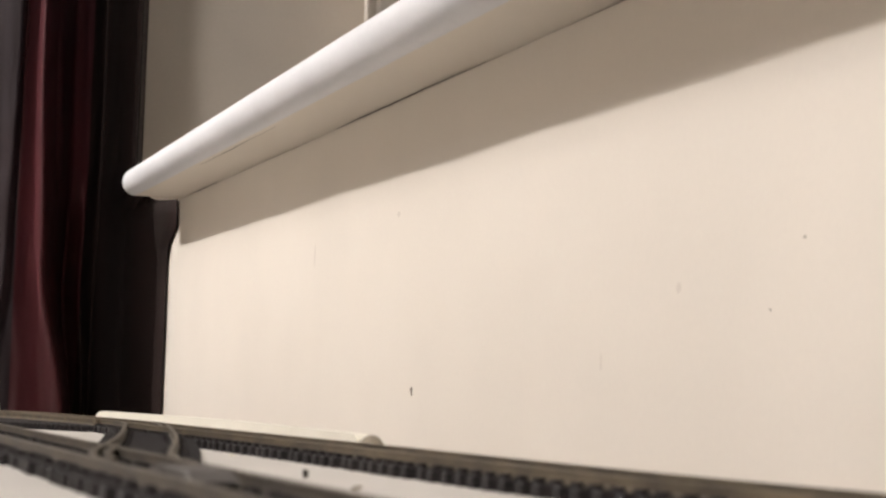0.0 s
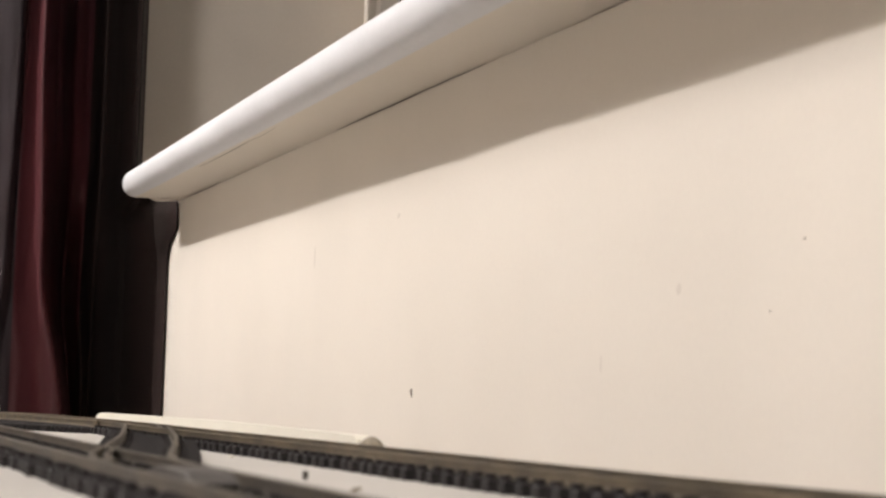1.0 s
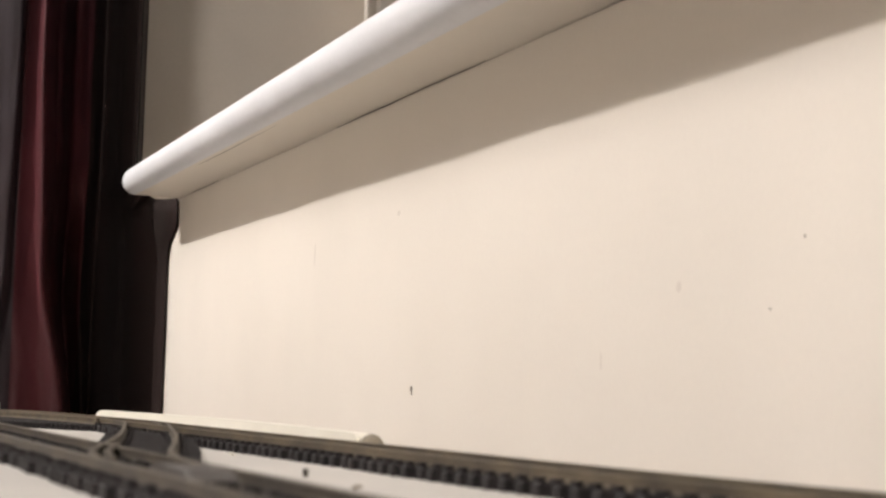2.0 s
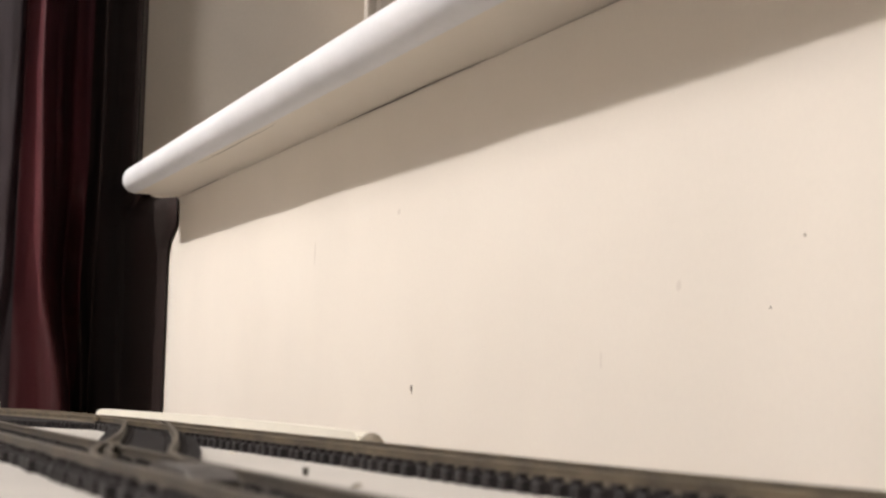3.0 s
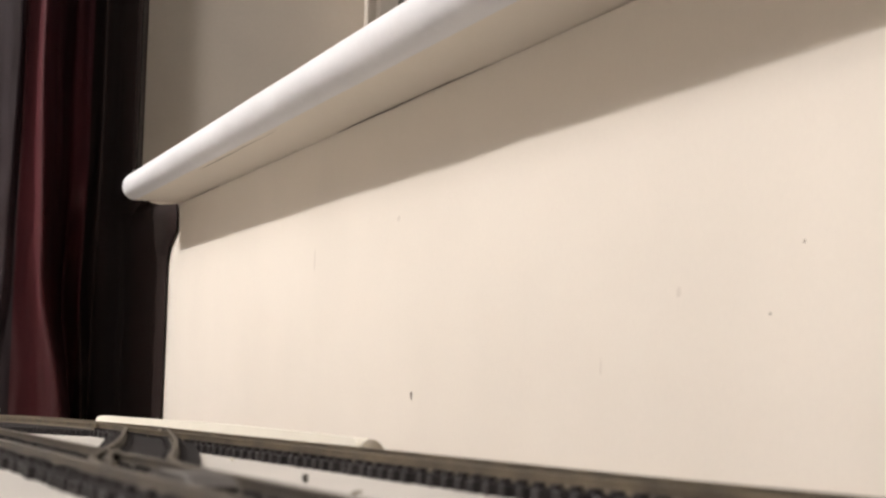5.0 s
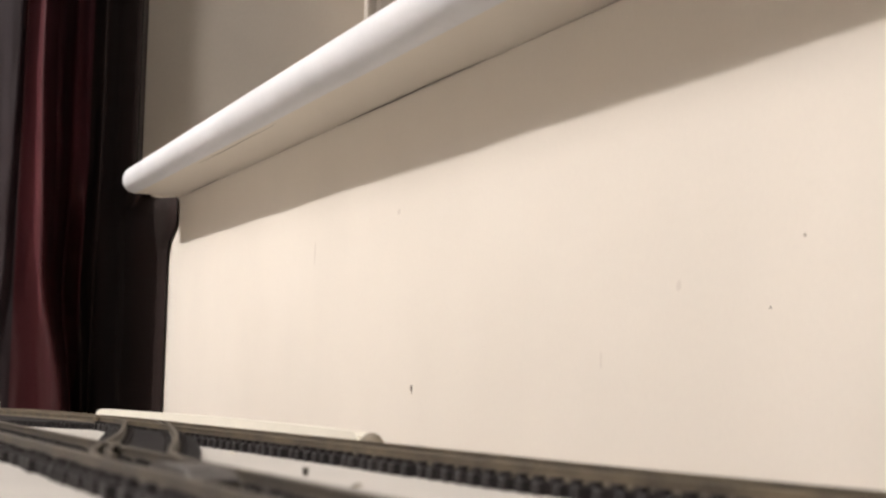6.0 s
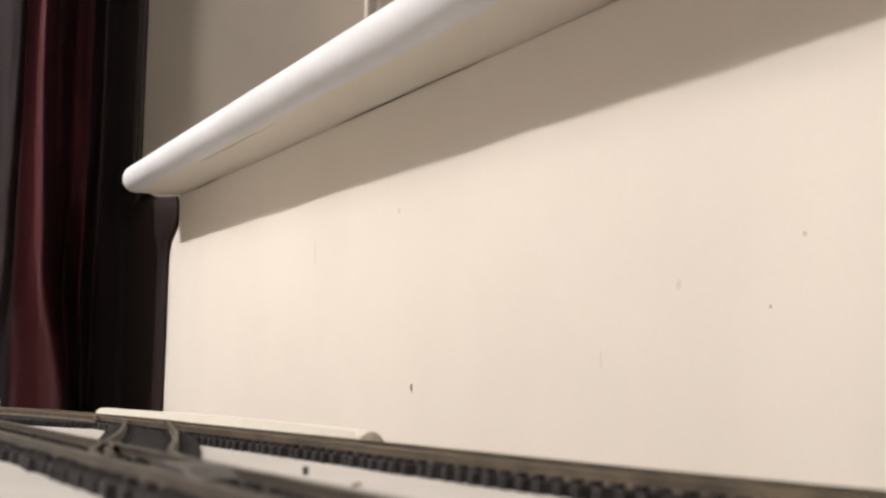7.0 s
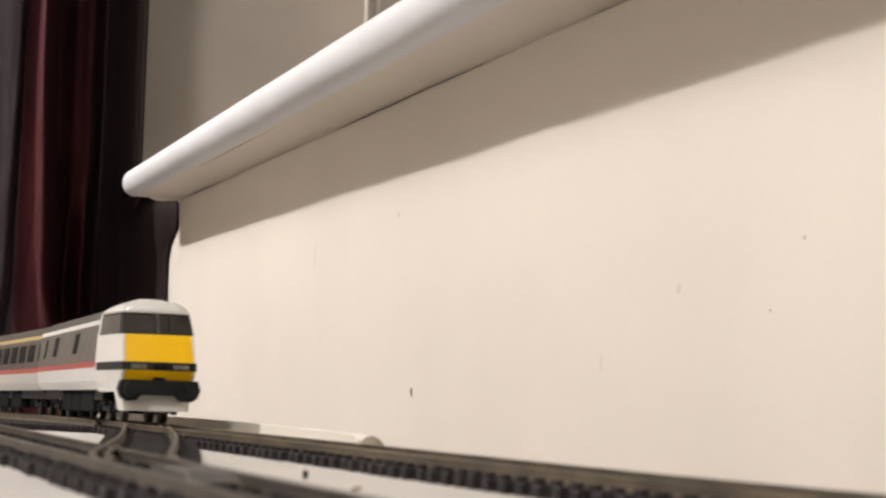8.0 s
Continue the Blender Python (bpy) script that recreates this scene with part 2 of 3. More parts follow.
def curtain():
    """A gathered drape, hung beside the sill; its folds lean as they fall."""
    bm = bmesh.new()
    nu, zs = 170, [ZF + 0.02 + k * 0.04 for k in range(17)] + [-0.06 + k * 0.012 for k in range(31)] + [0.32 + k * .04 for k in range(31)]
    grid, stripe = [], []

    def ease(a, b, v):
        v = max(0.0, min(1.0, (v - a) / (b - a)))
        return v * v * (3 - 2 * v)
    for z in zs:
        lean = 0.026 * ease(0.125, -0.02, z) + 0.003 * math.sin(z * 14)
        up = ease(0.178, 0.200, z)
        # dark edge swells below the sill, shaped in where the wall lies in shade
        bulge = 0.046 * ease(.140, .154, z) * (1 - up)
        flat = ease(.10, .25, z)
        folds = ((.032, -1.735), (.088 - lean, -1.712), (.1120 - .9 * lean, -1.696), (.1200 - .5 * lean, -1.718), (.1370 + lean, -1.684),
                 (.1560 + lean, -1.790 + .050 * flat), (.174 + .5 * lean, -1.87 + .075 * flat), (.1880 + .3 * lean, -1.835 + .03 * flat), (.204, -1.86 + .03 * flat), (.222 - .010 * up, -1.78), (.2400 - .0225 * up, -1.662 - .020 * up + bulge), (.2435, -1.645 - .192 * up + bulge))
        row = []
        for i in range(nu):
            y = folds[0][0] + (folds[-1][0] - folds[0][0]) * i / (nu - 1)
            for n, ((ya, xa), (yb, xb)) in enumerate(zip(folds, folds[1:])):
                if y <= yb + 1e-9:
                    if z == zs[-1]:
                        stripe.append(1 if n < 3 else 0 if n < 7 else 2)  # slate, red and black-brown stripes
                    v = (y - ya) / (yb - ya)
                    x = xa + (xb - xa) * (0.45 * v + 0.55 * v * v * (3 - 2 * v))
                    break
            soft = ease(.2435, .225, y)
            x += soft * (0.006 * noise.noise(Vector((y * 38, z * 6, 1.3))) + 0.0025 * noise.noise(Vector((y * 120, z * 22, 4.1))))
            row.append((x, y, z))
        grid.append(row)
    front = [[bm.verts.new(p) for p in row] for row in grid]
    back = [[bm.verts.new((p[0] - 0.004, p[1], p[2])) for p in row] for row in grid]
    for g in (front, back):
        for a, b in zip(g, g[1:]):
            for k in range(nu - 1):
                f = bm.faces.new((a[k], a[k + 1], b[k + 1], b[k]))
                f.material_index = stripe[k]
    for k in range(nu - 1):
        bm.faces.new((front[0][k], front[0][k + 1], back[0][k + 1], back[0][k]))
        bm.faces.new((front[-1][k], front[-1][k + 1], back[-1][k + 1], back[-1][k]))
    for j in range(len(zs) - 1):
        for k in (0, nu - 1):
            bm.faces.new((front[j][k], front[j + 1][k], back[j + 1][k], back[j][k]))
    root = part("curtain", bm, [M_CURTAIN, M_CURTAIN_SLATE, M_CURTAIN_DARK], smooth=True)
    return tagged(root, "dark red, slate and black striped satin curtain in deep folds", "curtain")


# ---- track plan ----
A_SLOPE = 0.0427
PITCH = 0.0083


def line_a(x):
    return 0.1375 + A_SLOPE * (x + 0.38)


TURN_X = -1.18           # where the far line begins to curve away from the wall
END_X = 0.90
R = 0.57
ANG = math.atan(A_SLOPE)
RUN = (END_X - TURN_X) / math.cos(ANG)
LOOP = 2 * RUN + 2 * math.pi * R
DIR = Vector((math.cos(ANG), math.sin(ANG), 0))
LEFT = Vector((-math.sin(ANG), math.cos(ANG), 0))
START = Vector((TURN_X, line_a(TURN_X), 0))


def bend(x):
    """The hand-laid straight is not quite straight."""
    return -0.0088 * math.exp(-((x + 0.76) / (0.34 if x < -0.76 else 0.20)) ** 2) + 0.011 * math.exp(-((x + 0.22) / 0.10) ** 2)


def sag(x):
    """The board drops a few millimetres towards its curtain end."""
    d = max(0.0, -0.80 - x)
    return -0.0064 * d * d / (d + 0.05)


def on_loop(s):
    """Place and heading on the oval; s = 0 where the curve ends and the straight by the wall begins."""
    p, a = on_flat_loop(s)
    return Vector((p.x, p.y, sag(p.x))), a


def on_flat_loop(s):
    s %= LOOP
    if s < RUN:
        p = START + DIR * s
        p.y += bend(p.x)
        return p, ANG + (bend(p.x + .002) - bend(p.x - .002)) / .004
    s -= RUN
    if s < math.pi * R:
        a = s / R
        c = START + DIR * RUN - LEFT * R
        return c + LEFT * R * math.cos(a) + DIR * R * math.sin(a), ANG - a
    s -= math.pi * R
    if s < RUN:
        return START + DIR * (RUN - s) - LEFT * 2 * R, ANG - math.pi
    s -= RUN
    a = math.pi + s / R
    c = START - LEFT * R
    return c + LEFT * R * math.cos(a) + DIR * R * math.sin(a), ANG - a


def on_siding(s):
    """The near line, parallel to the far one."""
    x = -1.25 + s
    return Vector((x, 0.0497 + A_SLOPE * (x + 0.40), sag(x))), ANG


def on_link(s):
    """The crossover from the near line to the far one: straight, eased at both ends."""
    x, e = -0.825 + s, 0.16
    u = s / 0.476
    if u < e:
        k, dk = u * u / (2 * e), u / e
    elif u > 1 - e:
        k, dk = (1 - e) - (1 - u) ** 2 / (2 * e), (1 - u) / e
    else:
        k, dk = u - e / 2, 1.0
    k, dk = k / (1 - e), dk / (1 - e) / 0.476
    ya, yb = line_a(x) + bend(x), 0.0497 + A_SLOPE * (x + 0.40)
    return Vector((x, ya + (yb - ya) * k, 0)), math.atan(A_SLOPE + (yb - ya) * dk)


def rail_mesh(way, s0, s1, off, step=0.03):
    prof = [(-.0013, .0027), (.0013, .0027), (.0013, .0030), (.0004, .0033), (.0004, .0047), (.0007, .0049), (.0007, .0054), (.0005, .0055),
            (-.0005, .0055), (-.0007, .0054), (-.0007, .0049), (-.0004, .0047), (-.0004, .0033), (-.0013, .0030)]
    bm = bmesh.new()
    n = max(2, int((s1 - s0) / step))
    rings = []
    for i in range(n + 1):
        p, a = way(s0 + (s1 - s0) * i / n if i < n else s1 - 1e-6)
        side = Vector((-math.sin(a), math.cos(a), 0))
        rings.append([bm.verts.new(p + side * (off + y) + Vector((0, 0, z))) for y, z in prof])
    m = len(prof)
    for a, b in zip(rings, rings[1:]):
        for k in range(m):
            bm.faces.new((a[k], a[(k + 1) % m], b[(k + 1) % m], b[k]))
    bm.faces.new(rings[0][::-1])
    bm.faces.new(rings[-1])
    return bm


def web_mesh(way, s0, s1, off, step=0.03):
    """The plastic strip that ties the sleepers together under a rail."""
    bm = bmesh.new()
    n = max(2, int((s1 - s0) / step))
    rings = []
    for i in range(n + 1):
        p, a = way(s0 + (s1 - s0) * i / n if i < n else s1 - 1e-6)
        side = Vector((-math.sin(a), math.cos(a), 0))
        rings.append([bm.verts.new(p + side * (off + y) + Vector((0, 0, z))) for y, z in ((-.0022, .0001), (.0022, .0001), (.0019, .0019), (-.0019, .0019))])
    for a, b in zip(rings, rings[1:]):
        for k in range(4):
            bm.faces.new((a[k], a[(k + 1) % 4], b[(k + 1) % 4], b[k]))
    bm.faces.new(rings[0][::-1])
    bm.faces.new(rings[-1])
    return bm


def sleeper_mesh():
    bm = box(-.00185, .00185, -.015, .015, 0, .0027, .0003)
    for y in (-.00825, .00825):
        for d in (-.0021, .0021):
            box(-.0014, .0014, y + d - .0009, y + d + .0009, .0025, .0036, 0, bm)
    return mesh_of("sleeper", bm, M_SLEEPER)


SLEEPER = sleeper_mesh()


def track(name, way, length, label, near=None, skip=None, loose=0.0, metal=None):
    root = tagged(new(name), label, "railway track")
    for off in (-.00825, .00825):
        part("rail", rail_mesh(way, 0, length, off), metal or M_RAIL, root)
        part("rail_web", web_mesh(way, 0, length, off), M_SLEEPER, root)
    rest = bmesh.new()
    count = 0
    for i in range(int(length / PITCH)):
        p, a = way(i * PITCH + .004)
        if skip and skip(p):
            continue
        m = Matrix.Translation(p) @ Matrix.Rotation(a + random.uniform(-8, 8) * loose, 4, "Z") @ Matrix.Translation((random.uniform(-.1, .1) * loose, random.uniform(-1, 1) * loose, 0))
        if (near is None or near(p)) and count < 300:
            ob = new("sleeper", SLEEPER)
            ob.parent = root
            ob.matrix_basis = m
            count += 1
        else:
            k = len(rest.verts)
            rest.from_mesh(SLEEPER)
            rest.verts.ensure_lookup_table()
            for v in rest.verts[k:]:
                v.co = m @ v.co
    if len(rest.verts):
        tagged(part("sleepers", rest, M_SLEEPER, root), kind="stuff")
    else:
        rest.free()
    return root


def baseboard():
    c = START - LEFT * R
    pts = [(1.9, 0.172), (1.9, -1.45), (c.x - R - .06, -1.45)]
    for k in range(21):
        a = math.pi - math.pi / 2 * k / 20
        pts.append((c.x + (R + .06) * math.cos(a), c.y + (R + .06) * math.sin(a)))
    pts.append((c.x + .010, 0.172))
    root = tagged(new("layout_table"), "white painted baseboard table with an added unseen opening, carrying the railway", "table")
    bm = prism(pts, -0.018, 0.0, "z")
    # unseen middle is cut away so the board bounces less light upwards
    for n, at in (((1, 0, 0), (-1.0, 0, 0)), ((1, 0, 0), (1.0, 0, 0)), ((0, 1, 0), (0, -0.84, 0)), ((0, 1, 0), (0, -0.20, 0))):
        bmesh.ops.bisect_plane(bm, geom=bm.verts[:] + bm.edges[:] + bm.faces[:], plane_co=at, plane_no=n)
    bounce_cut = [f for f in bm.faces if abs(f.normal.z) > .9 and -1.0 < f.calc_center_median().x < 1.0 and -0.84 < f.calc_center_median().y < -0.20]
    rims = {e for f in bounce_cut for e in f.edges}
    bmesh.ops.delete(bm, geom=bounce_cut, context="FACES")
    low = [e for e in rims if e.is_valid and e.verts[0].co.z < -.01]
    high = [e for e in rims if e.is_valid and e.verts[0].co.z > -.01]
    bmesh.ops.bridge_loops(bm, edges=low + high)
    for k in range(10):
        bmesh.ops.bisect_plane(bm, geom=bm.verts[:] + bm.edges[:] + bm.faces[:], plane_co=(-0.80 - k * k * .011, 0, 0), plane_no=(1, 0, 0))
    for v in bm.verts:
        v.co.z += sag(v.co.x)
    part("tabletop", bm, M_BOARD, root)
    for x in (-1.5, 1.6):
        for y in (-1.3, 0.05):
            part("leg", box(x - .022, x + .022, y - .022, y + .022, ZF, -0.018, .003), M_ROOM, root)
    return root


def edging():
    low = [(-1.30 + k * .05, 0.0) for k in range(14)] + [(-0.585, 0.0), (-0.585, 0.0055), (-0.589, 0.0069)]
    top = [(-0.65 - k * .05, 0.0071) for k in range(12)] + [(-1.255, .0072), (-1.272, .0069), (-1.286, .0060), (-1.295, .0044), (-1.299, .0022)]
    bm = prism([(x, z + sag(x)) for x, z in low + top], 0.148, 0.1525, "y")
    return tagged(part("edging_strip", bm, M_STRIP), "cream-white strip of edging lying beside the track", "strip")


def block_end():
    bm = prism([(.072, .0), (.0985, 0), (.0985, .0095), (.0965, .0112), (.091, .012), (.072, .012)], -1.56, -1.50, "x", .0006)
    bmesh.ops.translate(bm, verts=bm.verts, vec=(0, 0, sag(-1.50)))
    return tagged(part("edging_block", bm, M_STRIP), "short white rounded block of edging beside the curve", "strip")


def felt_pad():
    bm = bmesh.new()
    bmesh.ops.create_uvsphere(bm, u_segments=20, v_segments=12, radius=1)
    for v in bm.verts:
        v.co = Vector((v.co.x * .0068 - 0.561, v.co.y * .0046 + 0.1465, max(0, v.co.z * .0073)))
    return tagged(part("felt_pad", bm, M_PAD, smooth=True), "small brown rounded felt pad at the track side", "pad")


# ---- the train ----
SEC = [(16.9, 13.2), (18.1, 17.0), (18.7, 22.6), (18.7, 25.1), (18.5, 27.0), (17.2, 40.6), (16.8, 42.6), (15.2, 45.2), (11.7, 47.4), (6.0, 48.8), (0.0, 49.3)]
BAND = [0, 0, 1, 2, 2, 3, 4, 4, 4, 4]     # lower side, red stripe, grey, cantrail, roof


def shell(x0, x1, mats, parent):
    bm = bmesh.new()
    left = [(y, z) for y, z in SEC]
    ring = left + [(-y, z) for y, z in SEC[-2::-1]]
    bands = BAND + BAND[::-1]
    n = len(ring)
    a = [bm.verts.new((x0 * .001, y * .001, z * .001)) for y, z in ring]
    b = [bm.verts.new((x1 * .001, y * .001, z * .001)) for y, z in ring]
    for k in range(n - 1):
        f = bm.faces.new((a[k], a[k + 1], b[k + 1], b[k]))
        bnd = bands[k]
        f.material_index = {0: 0, 1: 1, 2: 2, 3: 3, 4: 4}[bnd]
        if k in (2, n - 4):
            f.material_index = 1
    bm.faces.new((a[-1], a[0], b[0], b[-1])).material_index = 5  # the dark floor underneath
    bm.faces.new(a[::-1])
    bm.faces.new(b)
    return part("body", bm, mats, parent)


def bogie(parent, xc):
    mm = .001
    bg = part("bogie", box((xc - 22) * mm, (xc + 22) * mm, -.0095, .0095, .0045, .0085, .0006), M_BLACK, parent)
    for sy in (-1, 1):
        part("side_frame", box((xc - 21) * mm, (xc + 21) * mm, sy * .0115 - .0012, sy * .0115 + .0012, .0042, .0082, .0005), M_BLACK, bg)
        for dx in (-16, 16):
            part("axle_box", box((xc + dx - 2.4) * mm, (xc + dx + 2.4) * mm, sy * .0128 - .0011, sy * .0128 + .0011, .0035, .0080, .0005), M_UNDER, bg)
            b = disc(.0066, .0022, 22, "y", ((xc + dx) * mm, sy * .0083, .0066))
            disc(.0072, .0007, 22, "y", ((xc + dx) * mm, sy * .0070, .0066), bm=b)
            part("wheel", b, M_WHEEL, bg)
        part("damper", box((xc - 6) * mm, (xc + 6) * mm, sy * .0135 - .0009, sy * .0135 + .0009, .0065, .0085, .0004), M_UNDER, bg)
    return bg


def pane_at(name, x0, x1, z0, z1, side, parent, material, out=0.25, slant=0.0):
    """A pane or panel that follows the lean of the body side."""
    def half(z):
        for (y0, a), (y1, b) in zip(SEC, SEC[1:]):
            if a <= z <= b:
                return y0 + (y1 - y0) * (z - a) / (b - a)
        return 17
    bm = bmesh.new()
    inner, outer = [], []
    for x, z in ((x0, z0), (x1, z0), (x1 + slant, z1), (x0 + slant, z1)):
        y = half(z)
        inner.append(bm.verts.new((x * .001, side * (y - .6) * .001, z * .001)))
        outer.append(bm.verts.new((x * .001, side * (y + out) * .001, z * .001)))
    bm.faces.new(inner)
    bm.faces.new(outer)
    for k in range(4):
        bm.faces.new((inner[k], inner[(k + 1) % 4], outer[(k + 1) % 4], outer[k]))
    return part(name, bm, material, parent)


def nose(parent):
    """The driving cab: flat raked front, tapering flanks, built band by band."""
    lv = [5.0, 12.4, 16.8, 21.2, 24.5, 35.6, 43.7, 44.4, 46.3, 48.1, 49.9, 50.9, 51.4]
    xf = [-4.6, -4.4, -4.4, 0.0, -0.6, -6.0, -11.1, -11.4, -13, -17, -24, -31, -38]
    wf = [12.9, 13.9, 14.6, 14.8, 14.8, 14.4, 13.4, 13.3, 12.2, 10.6, 7.5, 4.2, 0.6]
    wb = [16.0, 17.4, 18.4, 18.7, 18.7, 18.0, 16.8, 16.7, 15.0, 12.2, 7.6, 4.2, 0.6]
    xb = [-30, -42, -50, -50, -50, -50, -50, -50, -51, -52, -54, -56, -58]

    def band(name, i, j, material, w0=0.0, w1=1.0, face="front", out=0.0, label=""):
        """face front: across the nose between the fractions w0..w1 of the half width; flank: both sides apart."""
        obs = []
        for sgn in ((1,) if face == "front" else (1, -1)):
            bm = bmesh.new()
            o, q = [], []
            for k in range(i, j + 1):
                if face == "front":
                    cols = [(xf[k] + out + 1.2 * (1 - (w1 * c / 4.) ** 2), w1 * wf[k] * c / 4.) for c in range(-4, 5)]
                else:
                    cols = []
                    for c in range(5):
                        f = w0 + (w1 - w0) * c / 4.
                        bulge = 1.1 * math.sin(math.pi * f)
                        cols.append((xf[k] + (xb[k] - xf[k]) * f + out * .7 + bulge * .5, sgn * (wf[k] + (wb[k] - wf[k]) * math.sin(f * math.pi / 2) + out * .7)))
                o.append([bm.verts.new((x * .001, y * .001, lv[k] * .001)) for x, y in cols])
                q.append([bm.verts.new(((x - 1.6) * .001, y * .93 * .001, lv[k] * .001)) for x, y in cols])
            for g in (o, q):
                for a, b in zip(g, g[1:]):
                    for c in range(len(a) - 1):
                        bm.faces.new((a[c], a[c + 1], b[c + 1], b[c]))
            for a, b in ((o[0], q[0]), (o[-1], q[-1])):
                for c in range(len(a) - 1):
                    bm.faces.new((a[c], a[c + 1], b[c + 1], b[c]))
            for c in (0, -1):
                for k in range(len(o) - 1):
                    bm.faces.new((o[k][c], o[k + 1][c], q[k + 1][c], q[k][c]))
            obs.append(part(name, bm, material, parent, label, smooth=name == "cab_roof"))
        return obs

    band("skirt", 0, 1, M_WHITE)
    band("skirt", 0, 1, M_WHITE, face="flank", w1=.28)
    band("cab_side", 1, 2, M_WHITE, face="flank")
    band("lower_panel", 1, 2, M_BLACK, out=.1)
    band("cab_front", 2, 3, M_WHITE)
    band("cab_front", 4, 5, M_WHITE)
    band("front_panel", 2, 3, M_YELLOW, out=.15, w1=.93, label="yellow lower front panel")
    band("lamp_band", 3, 4, M_BLACK, out=.25)
    band("front_panel", 4, 5, M_YELLOW, out=.15, w1=.93, label="yellow front warning panel")
    band("windscreen", 5, 6, M_SCREEN, out=-.3, label="smoky grey raked windscreen")
    # black strips drawn in for the shadow below the roof's overhang
    band("roof_edge_shade", 6, 7, M_BLACK, out=-.2)
    band("roof_edge_shade", 6, 7, M_BLACK, face="flank", w1=.93, out=-.2)
    band("cab_roof", 7, 12, M_WHITE, out=.3)
    band("cab_side", 2, 3, M_WHITE, face="flank")
    band("lamp_band", 3, 4, M_BLACK, face="flank", out=.2, w1=.9)
    band("cab_side", 3, 4, M_WHITE, face="flank", w0=.9)
    band("cab_side", 4, 5, M_WHITE, face="flank")
    band("screen_pillar", 5, 6, M_BLACK, face="flank", w1=.10)
    band("cab_window", 5, 6, M_SCREEN, face="flank", w0=.10, w1=.90)
    band("cab_side", 5, 7, M_WHITE, face="flank", w0=.90)
    band("cab_roof", 7, 12, M_WHITE, face="flank", out=.2)
    # buffer beam, buffers, coupling recess, lamps
    bm = prism([(-15.2, 17.3), (15.2, 17.3), (16.4, 13.6), (15.2, 10.4), (12.8, 8.9), (9.2, 9.1), (7.2, 11.2), (-7.2, 11.2), (-9.2, 9.1), (-12.8, 8.9), (-15.2, 10.4), (-16.4, 13.6)], -3.0, 2.6, "x")
    for v in bm.verts:
        v.co *= .001
    beam = part("buffer_beam", bm, M_BLACK, parent)
    for sy in (-1, 1):
        b = disc(.0021, .006, 16, "x", (.0040, sy * .0122, .0134))
        disc(.0028, .0012, 18, "x", (.0072, sy * .0122, .0134), bm=b)
        part("buffer", b, M_BLACK, beam)
        for k, w in ((9.6, 1.9), (6.4, 1.2)):
            part("headlamp", box(.0006, .0018, sy * k * .001 - w * .001, sy * k * .001 + w * .001, .0215, .0236, .0003), M_LENS, parent, "clear lamp lens")
    part("marker_plate", box(.0012, .0018, -.0025, .0025, .0217, .0234, .0002), M_UNDER, parent)
    part("coupling_cover", box(-.0008, .0011, -.0026, .0026, .0166, .0184, .0006), M_UNDER, parent)
    part("wiper", prism([(-.0101, .0440), (-.0097, .0440), (-.0044, .0362), (-.0048, .0362)], .0040, .0043, "y"), M_BLACK, parent)
    part("screen_pillar", prism([(-.0106, .0443), (-.0098, .0443), (-.0044, .0357), (-.0052, .0357)], -.0004, .0004, "y"), M_GREY, parent)


def vehicle(name, label, length, driving):
    """Local x runs forward; x = 0 is the front end, z = 0 the rail top."""
    root = tagged(new(name), label, "model train", group="model train vehicles")
    x0, x1 = -length, (-49 if driving else -1)
    shell(x0, x1, [M_WHITE if driving else M_CREAM, M_RED, M_GREY if driving else M_GREY_COACH, M_WHITE if driving else M_BUFF, M_ROOF, M_UNDER], root)
    if driving:
        nose(root)
        for s in (-1, 1):
            for x, w in ((-115, 13), (-190, 14), (-236, 6)):
                pane_at("side_window", x - w, x, 29.5, 38.6, s, root, M_PANE, slant=5)
            pane_at("door", x0 + 3, x0 + 12, 14, 39.6, s, root, M_GREY, .15)
            part("footstep", box(-.036, -.029, s * .0176 - .0014, s * .0176 + .0014, .0122, .0138, .0004), M_WHITE, root)
    else:
        for s in (-1, 1):
            for k in range(8):
                xx = -32 - k * 30.6
                pane_at("side_window", xx - 20.5, xx, 28.6, 38.0, s, root, M_PANE, slant=2)
            for xx in (-8, x0 + 18):
                pane_at("door", xx - 10, xx, 14, 39.6, s, root, M_GREY, .15)
                pane_at("door_window", xx - 7.5, xx - 2.5, 29, 38, s, root, M_PANE, .3)
    for xx in ([x0 - 2] if driving else [x0 - 2, 1.5]):
        part("gangway", box((xx - 3) * .001, (xx + 3) * .001, -.0160, .0160, .012, .043, .0012), M_BLACK, root)
    for k, (a, b) in enumerate(((-.45, -.29), (-.56, -.455), (-.70, -.565)) if driving else ((-.42, -.30), (-.58, -.46), (-.72, -.62))):
        for s in (-1, 1):
            part("equipment_box", box(length * a * .001, length * b * .001, s * .009 - .006, s * .009 + .006, .0035, .0130, .0006), M_UNDER, root)
    part("underframe", box((x0 + 6) * .001, (x1 - 4) * .001, -.0145, .0145, .0088, .0130), M_BLACK, root)
    bogie(root, -52 if driving else -42)
    bogie(root, x0 + 42)
    return root


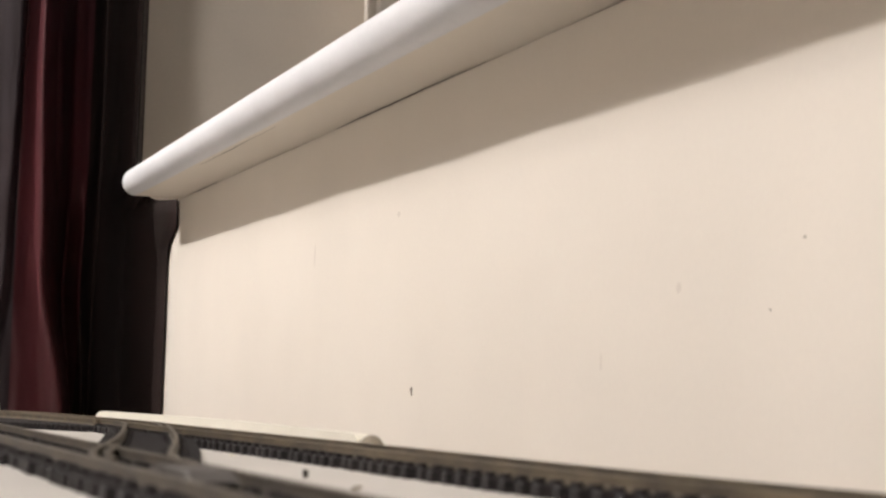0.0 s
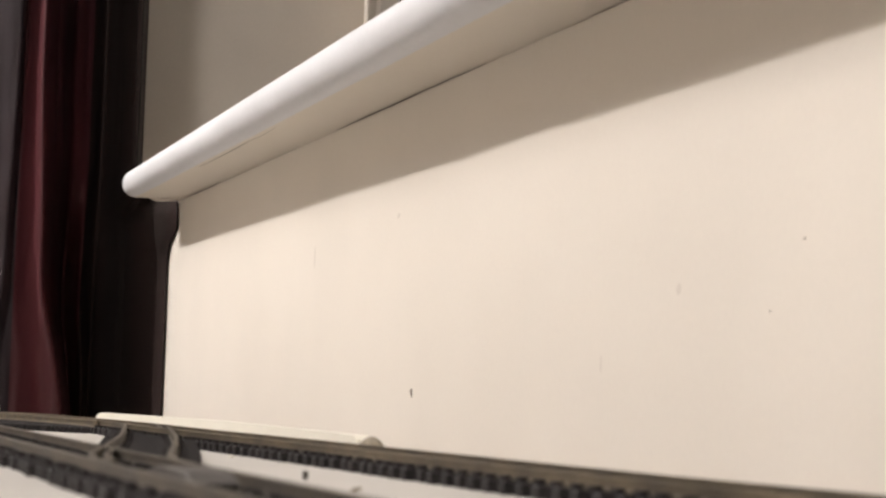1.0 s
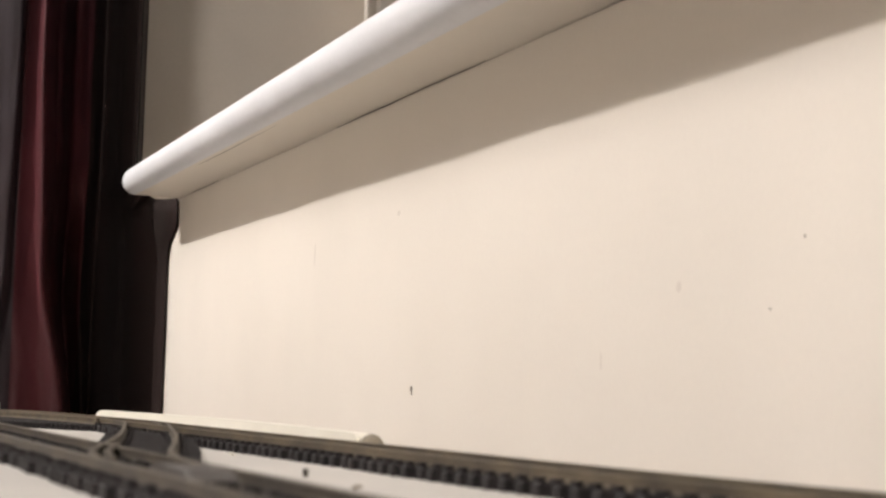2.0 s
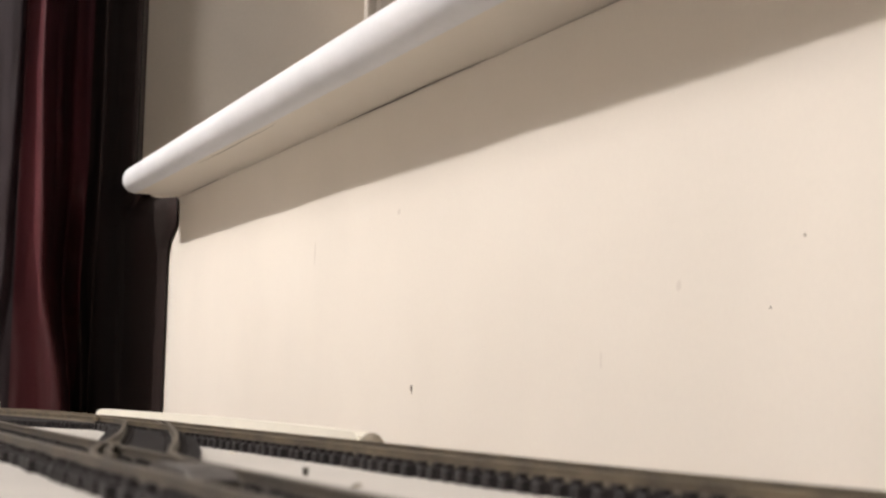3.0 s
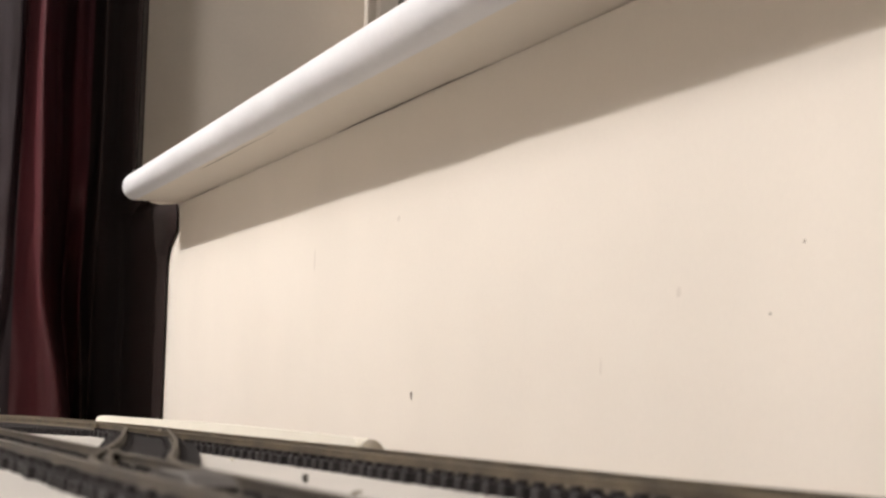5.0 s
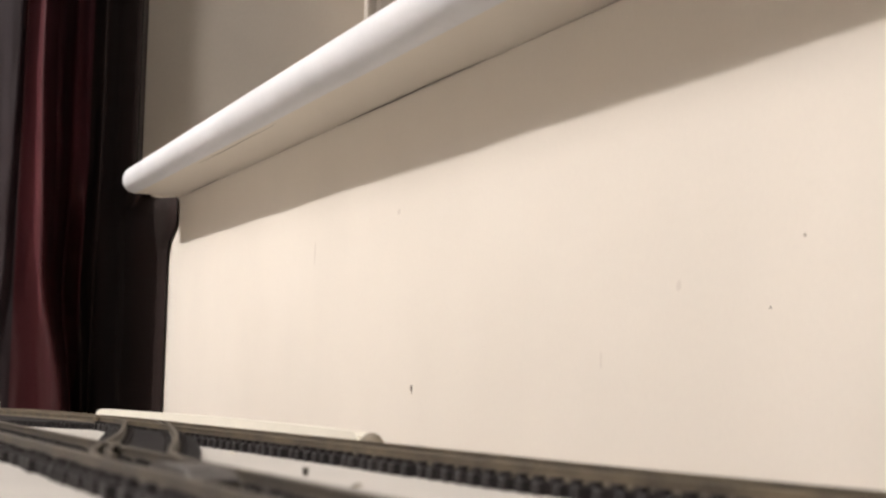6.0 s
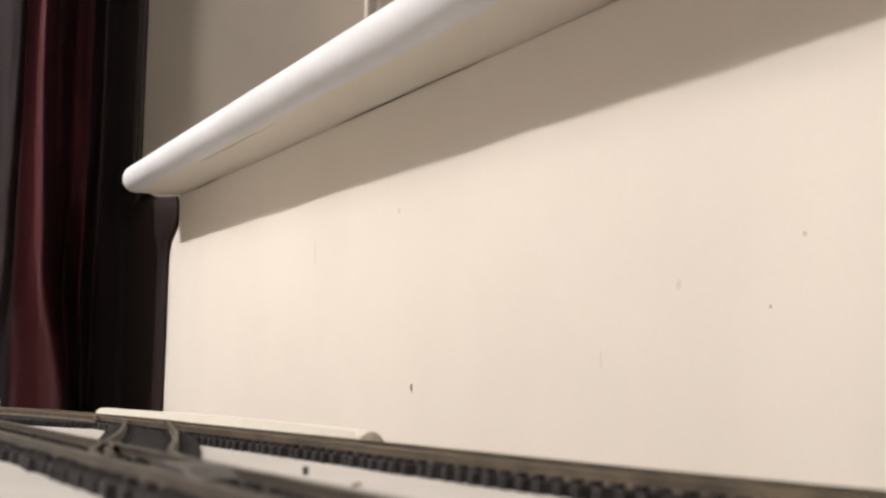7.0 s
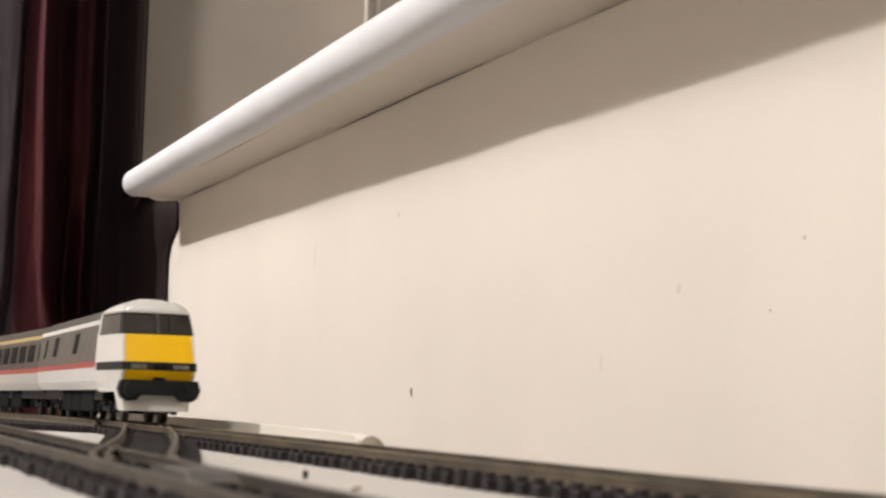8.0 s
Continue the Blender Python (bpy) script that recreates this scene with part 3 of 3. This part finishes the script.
# ---- trackside bits ----
def turnout_parts():
    root = tagged(new("turnout_base"), "black plastic crossover base with dull metal rails", "turnout")
    bm = bmesh.new()
    rows = []
    for k in range(25):
        p, a = on_link(0.10 + 0.27 * k / 24)
        side = Vector((-math.sin(a), math.cos(a), 0))
        rows.append([bm.verts.new(p + side * w + Vector((0, 0, z))) for w, z in ((-.0135, 0), (-.0135, .0016), (.0135, .0016), (.0135, 0))])
    for a, b in zip(rows, rows[1:]):
        for k in range(4):
            bm.faces.new((a[k], a[(k + 1) % 4], b[(k + 1) % 4], b[k]))
    bm.faces.new(rows[0])
    bm.faces.new(rows[-1])
    part("base_web", bm, M_WEB, root)
    for s0, s1, off in ((0.02, 0.10, .0050), (0.36, 0.45, -.0050)):
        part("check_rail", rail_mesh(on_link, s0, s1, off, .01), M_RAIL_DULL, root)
    # long timbers on the near side of the far line, where the points lie
    i = 0
    while True:
        x = -0.845 - i * PITCH * .5
        i += 1
        if x < -1.28:
            break
        e = min(0.034, (-0.835 - x) * 0.38)
        y1 = line_a(x) + bend(x) - 0.0158
        part("timber", box(x - .0012, x + .0012, y1 - e + random.uniform(-.0008, .0008), y1, sag(x), sag(x) + .0026, .0003), M_SLEEPER, root)

    def on_point(s):
        x = -1.28 + s
        k = 0.030 * (1 - s / 0.42) ** 2 + 0.0135 * (1 - s / 0.42)
        return Vector((x, line_a(x) + bend(x) - 0.0100 - k, sag(x))), ANG
    part("stock_rail", rail_mesh(on_point, 0, 0.42, 0), M_RAIL, root)
    return root


def tie_bar_cover():
    bm = prism([(-.019, .0030), (.017, .0027), (.0185, .0034), (.012, .0050), (-.010, .0052), (-.0185, .0038)], -.0042, .0042, "y", .0005)
    ob = part("point_lever_cover", bm, M_LEVER)
    ob.matrix_basis = pose(-0.324, 0.0536, 0.0008, 0, 0, 3)
    return tagged(ob, "flat black plastic cover of a point lever", "track part")


def track_pin(x, y, h):
    bm = disc(.0006, h, 10, "z", (x, y, h / 2))
    disc(.0007, .0005, 12, "z", (x, y, h), bm=bm)
    return tagged(part("track_pin", bm, M_PIN), "small dark pin standing in the white board", "pin")


room()
window_sill()
window()
curtain()
baseboard()
edging()
block_end()
felt_pad()
turnout_parts()
tie_bar_cover()
track_pin(-0.424, 0.0956, 0.0016)


def crumb(x, y, r, material, label):
    bm = bmesh.new()
    bmesh.ops.create_icosphere(bm, subdivisions=2, radius=r)
    for v in bm.verts:
        v.co *= 1 + 0.4 * noise.noise(v.co * 900 + Vector((x * 40, y * 70, 0)))
        v.co = Vector((x + v.co.x * 1.3, y + v.co.y, max(0, v.co.z * .7 + r * .5)))
    return tagged(part("crumb", bm, material), label, "debris", group="crumbs on the board")


crumb(-0.372, 0.094, .0007, M_PAD, "tiny tan crumb lying on the white board")
crumb(-0.560, 0.104, .0008, M_STRIP, "tiny white crumb lying beside the sleepers")
crumb(-0.380, 0.097, .0006, M_PAD, "tiny tan crumb lying on the white board")
driving_car = vehicle("driving_car", "white model locomotive with yellow front and red stripe on the track", 264, True)
coach = vehicle("passenger_coach", "grey and cream model coach with red stripe behind the locomotive", 300, False)
second_coach = copy_thing(coach, Matrix())
track("far_track", on_loop, LOOP, "dull metal rails on black plastic sleepers beside the wall", loose=0.0006, near=lambda p: -1.5 < p.x < -0.2 and p.y > -0.1)
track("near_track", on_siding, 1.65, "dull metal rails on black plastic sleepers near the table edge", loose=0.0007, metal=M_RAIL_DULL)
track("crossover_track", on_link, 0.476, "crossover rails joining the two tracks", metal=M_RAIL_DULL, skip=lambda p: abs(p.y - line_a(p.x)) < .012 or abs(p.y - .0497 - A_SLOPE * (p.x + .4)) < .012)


# ---- movement ----


def nose_at(t):
    """Where the nose is on the loop: it runs in at an even speed."""
    return 0.4155 + 0.658 * (t - 8.0)


def motions():
    for thing, back, length, b0, b1 in ((driving_car, 0.0, .264, .052, .222), (coach, .270, .300, .042, .258), (second_coach, .576, .300, .042, .258)):
        rows = []
        for i in range(81):
            t = i * 0.1
            s = nose_at(t) - back
            p, q = on_loop(s - b0)[0], on_loop(s - b1)[0]
            d = (p - q).normalized()
            front = p + d * b0
            rows.append((t, Matrix.Translation(front + Vector((0, 0, .0055))) @ Matrix.Rotation(math.atan2(d.y, d.x), 4, "Z") @ Matrix.Rotation(-math.asin(d.z), 4, "Y")))
        walk(thing, rows)


motions()
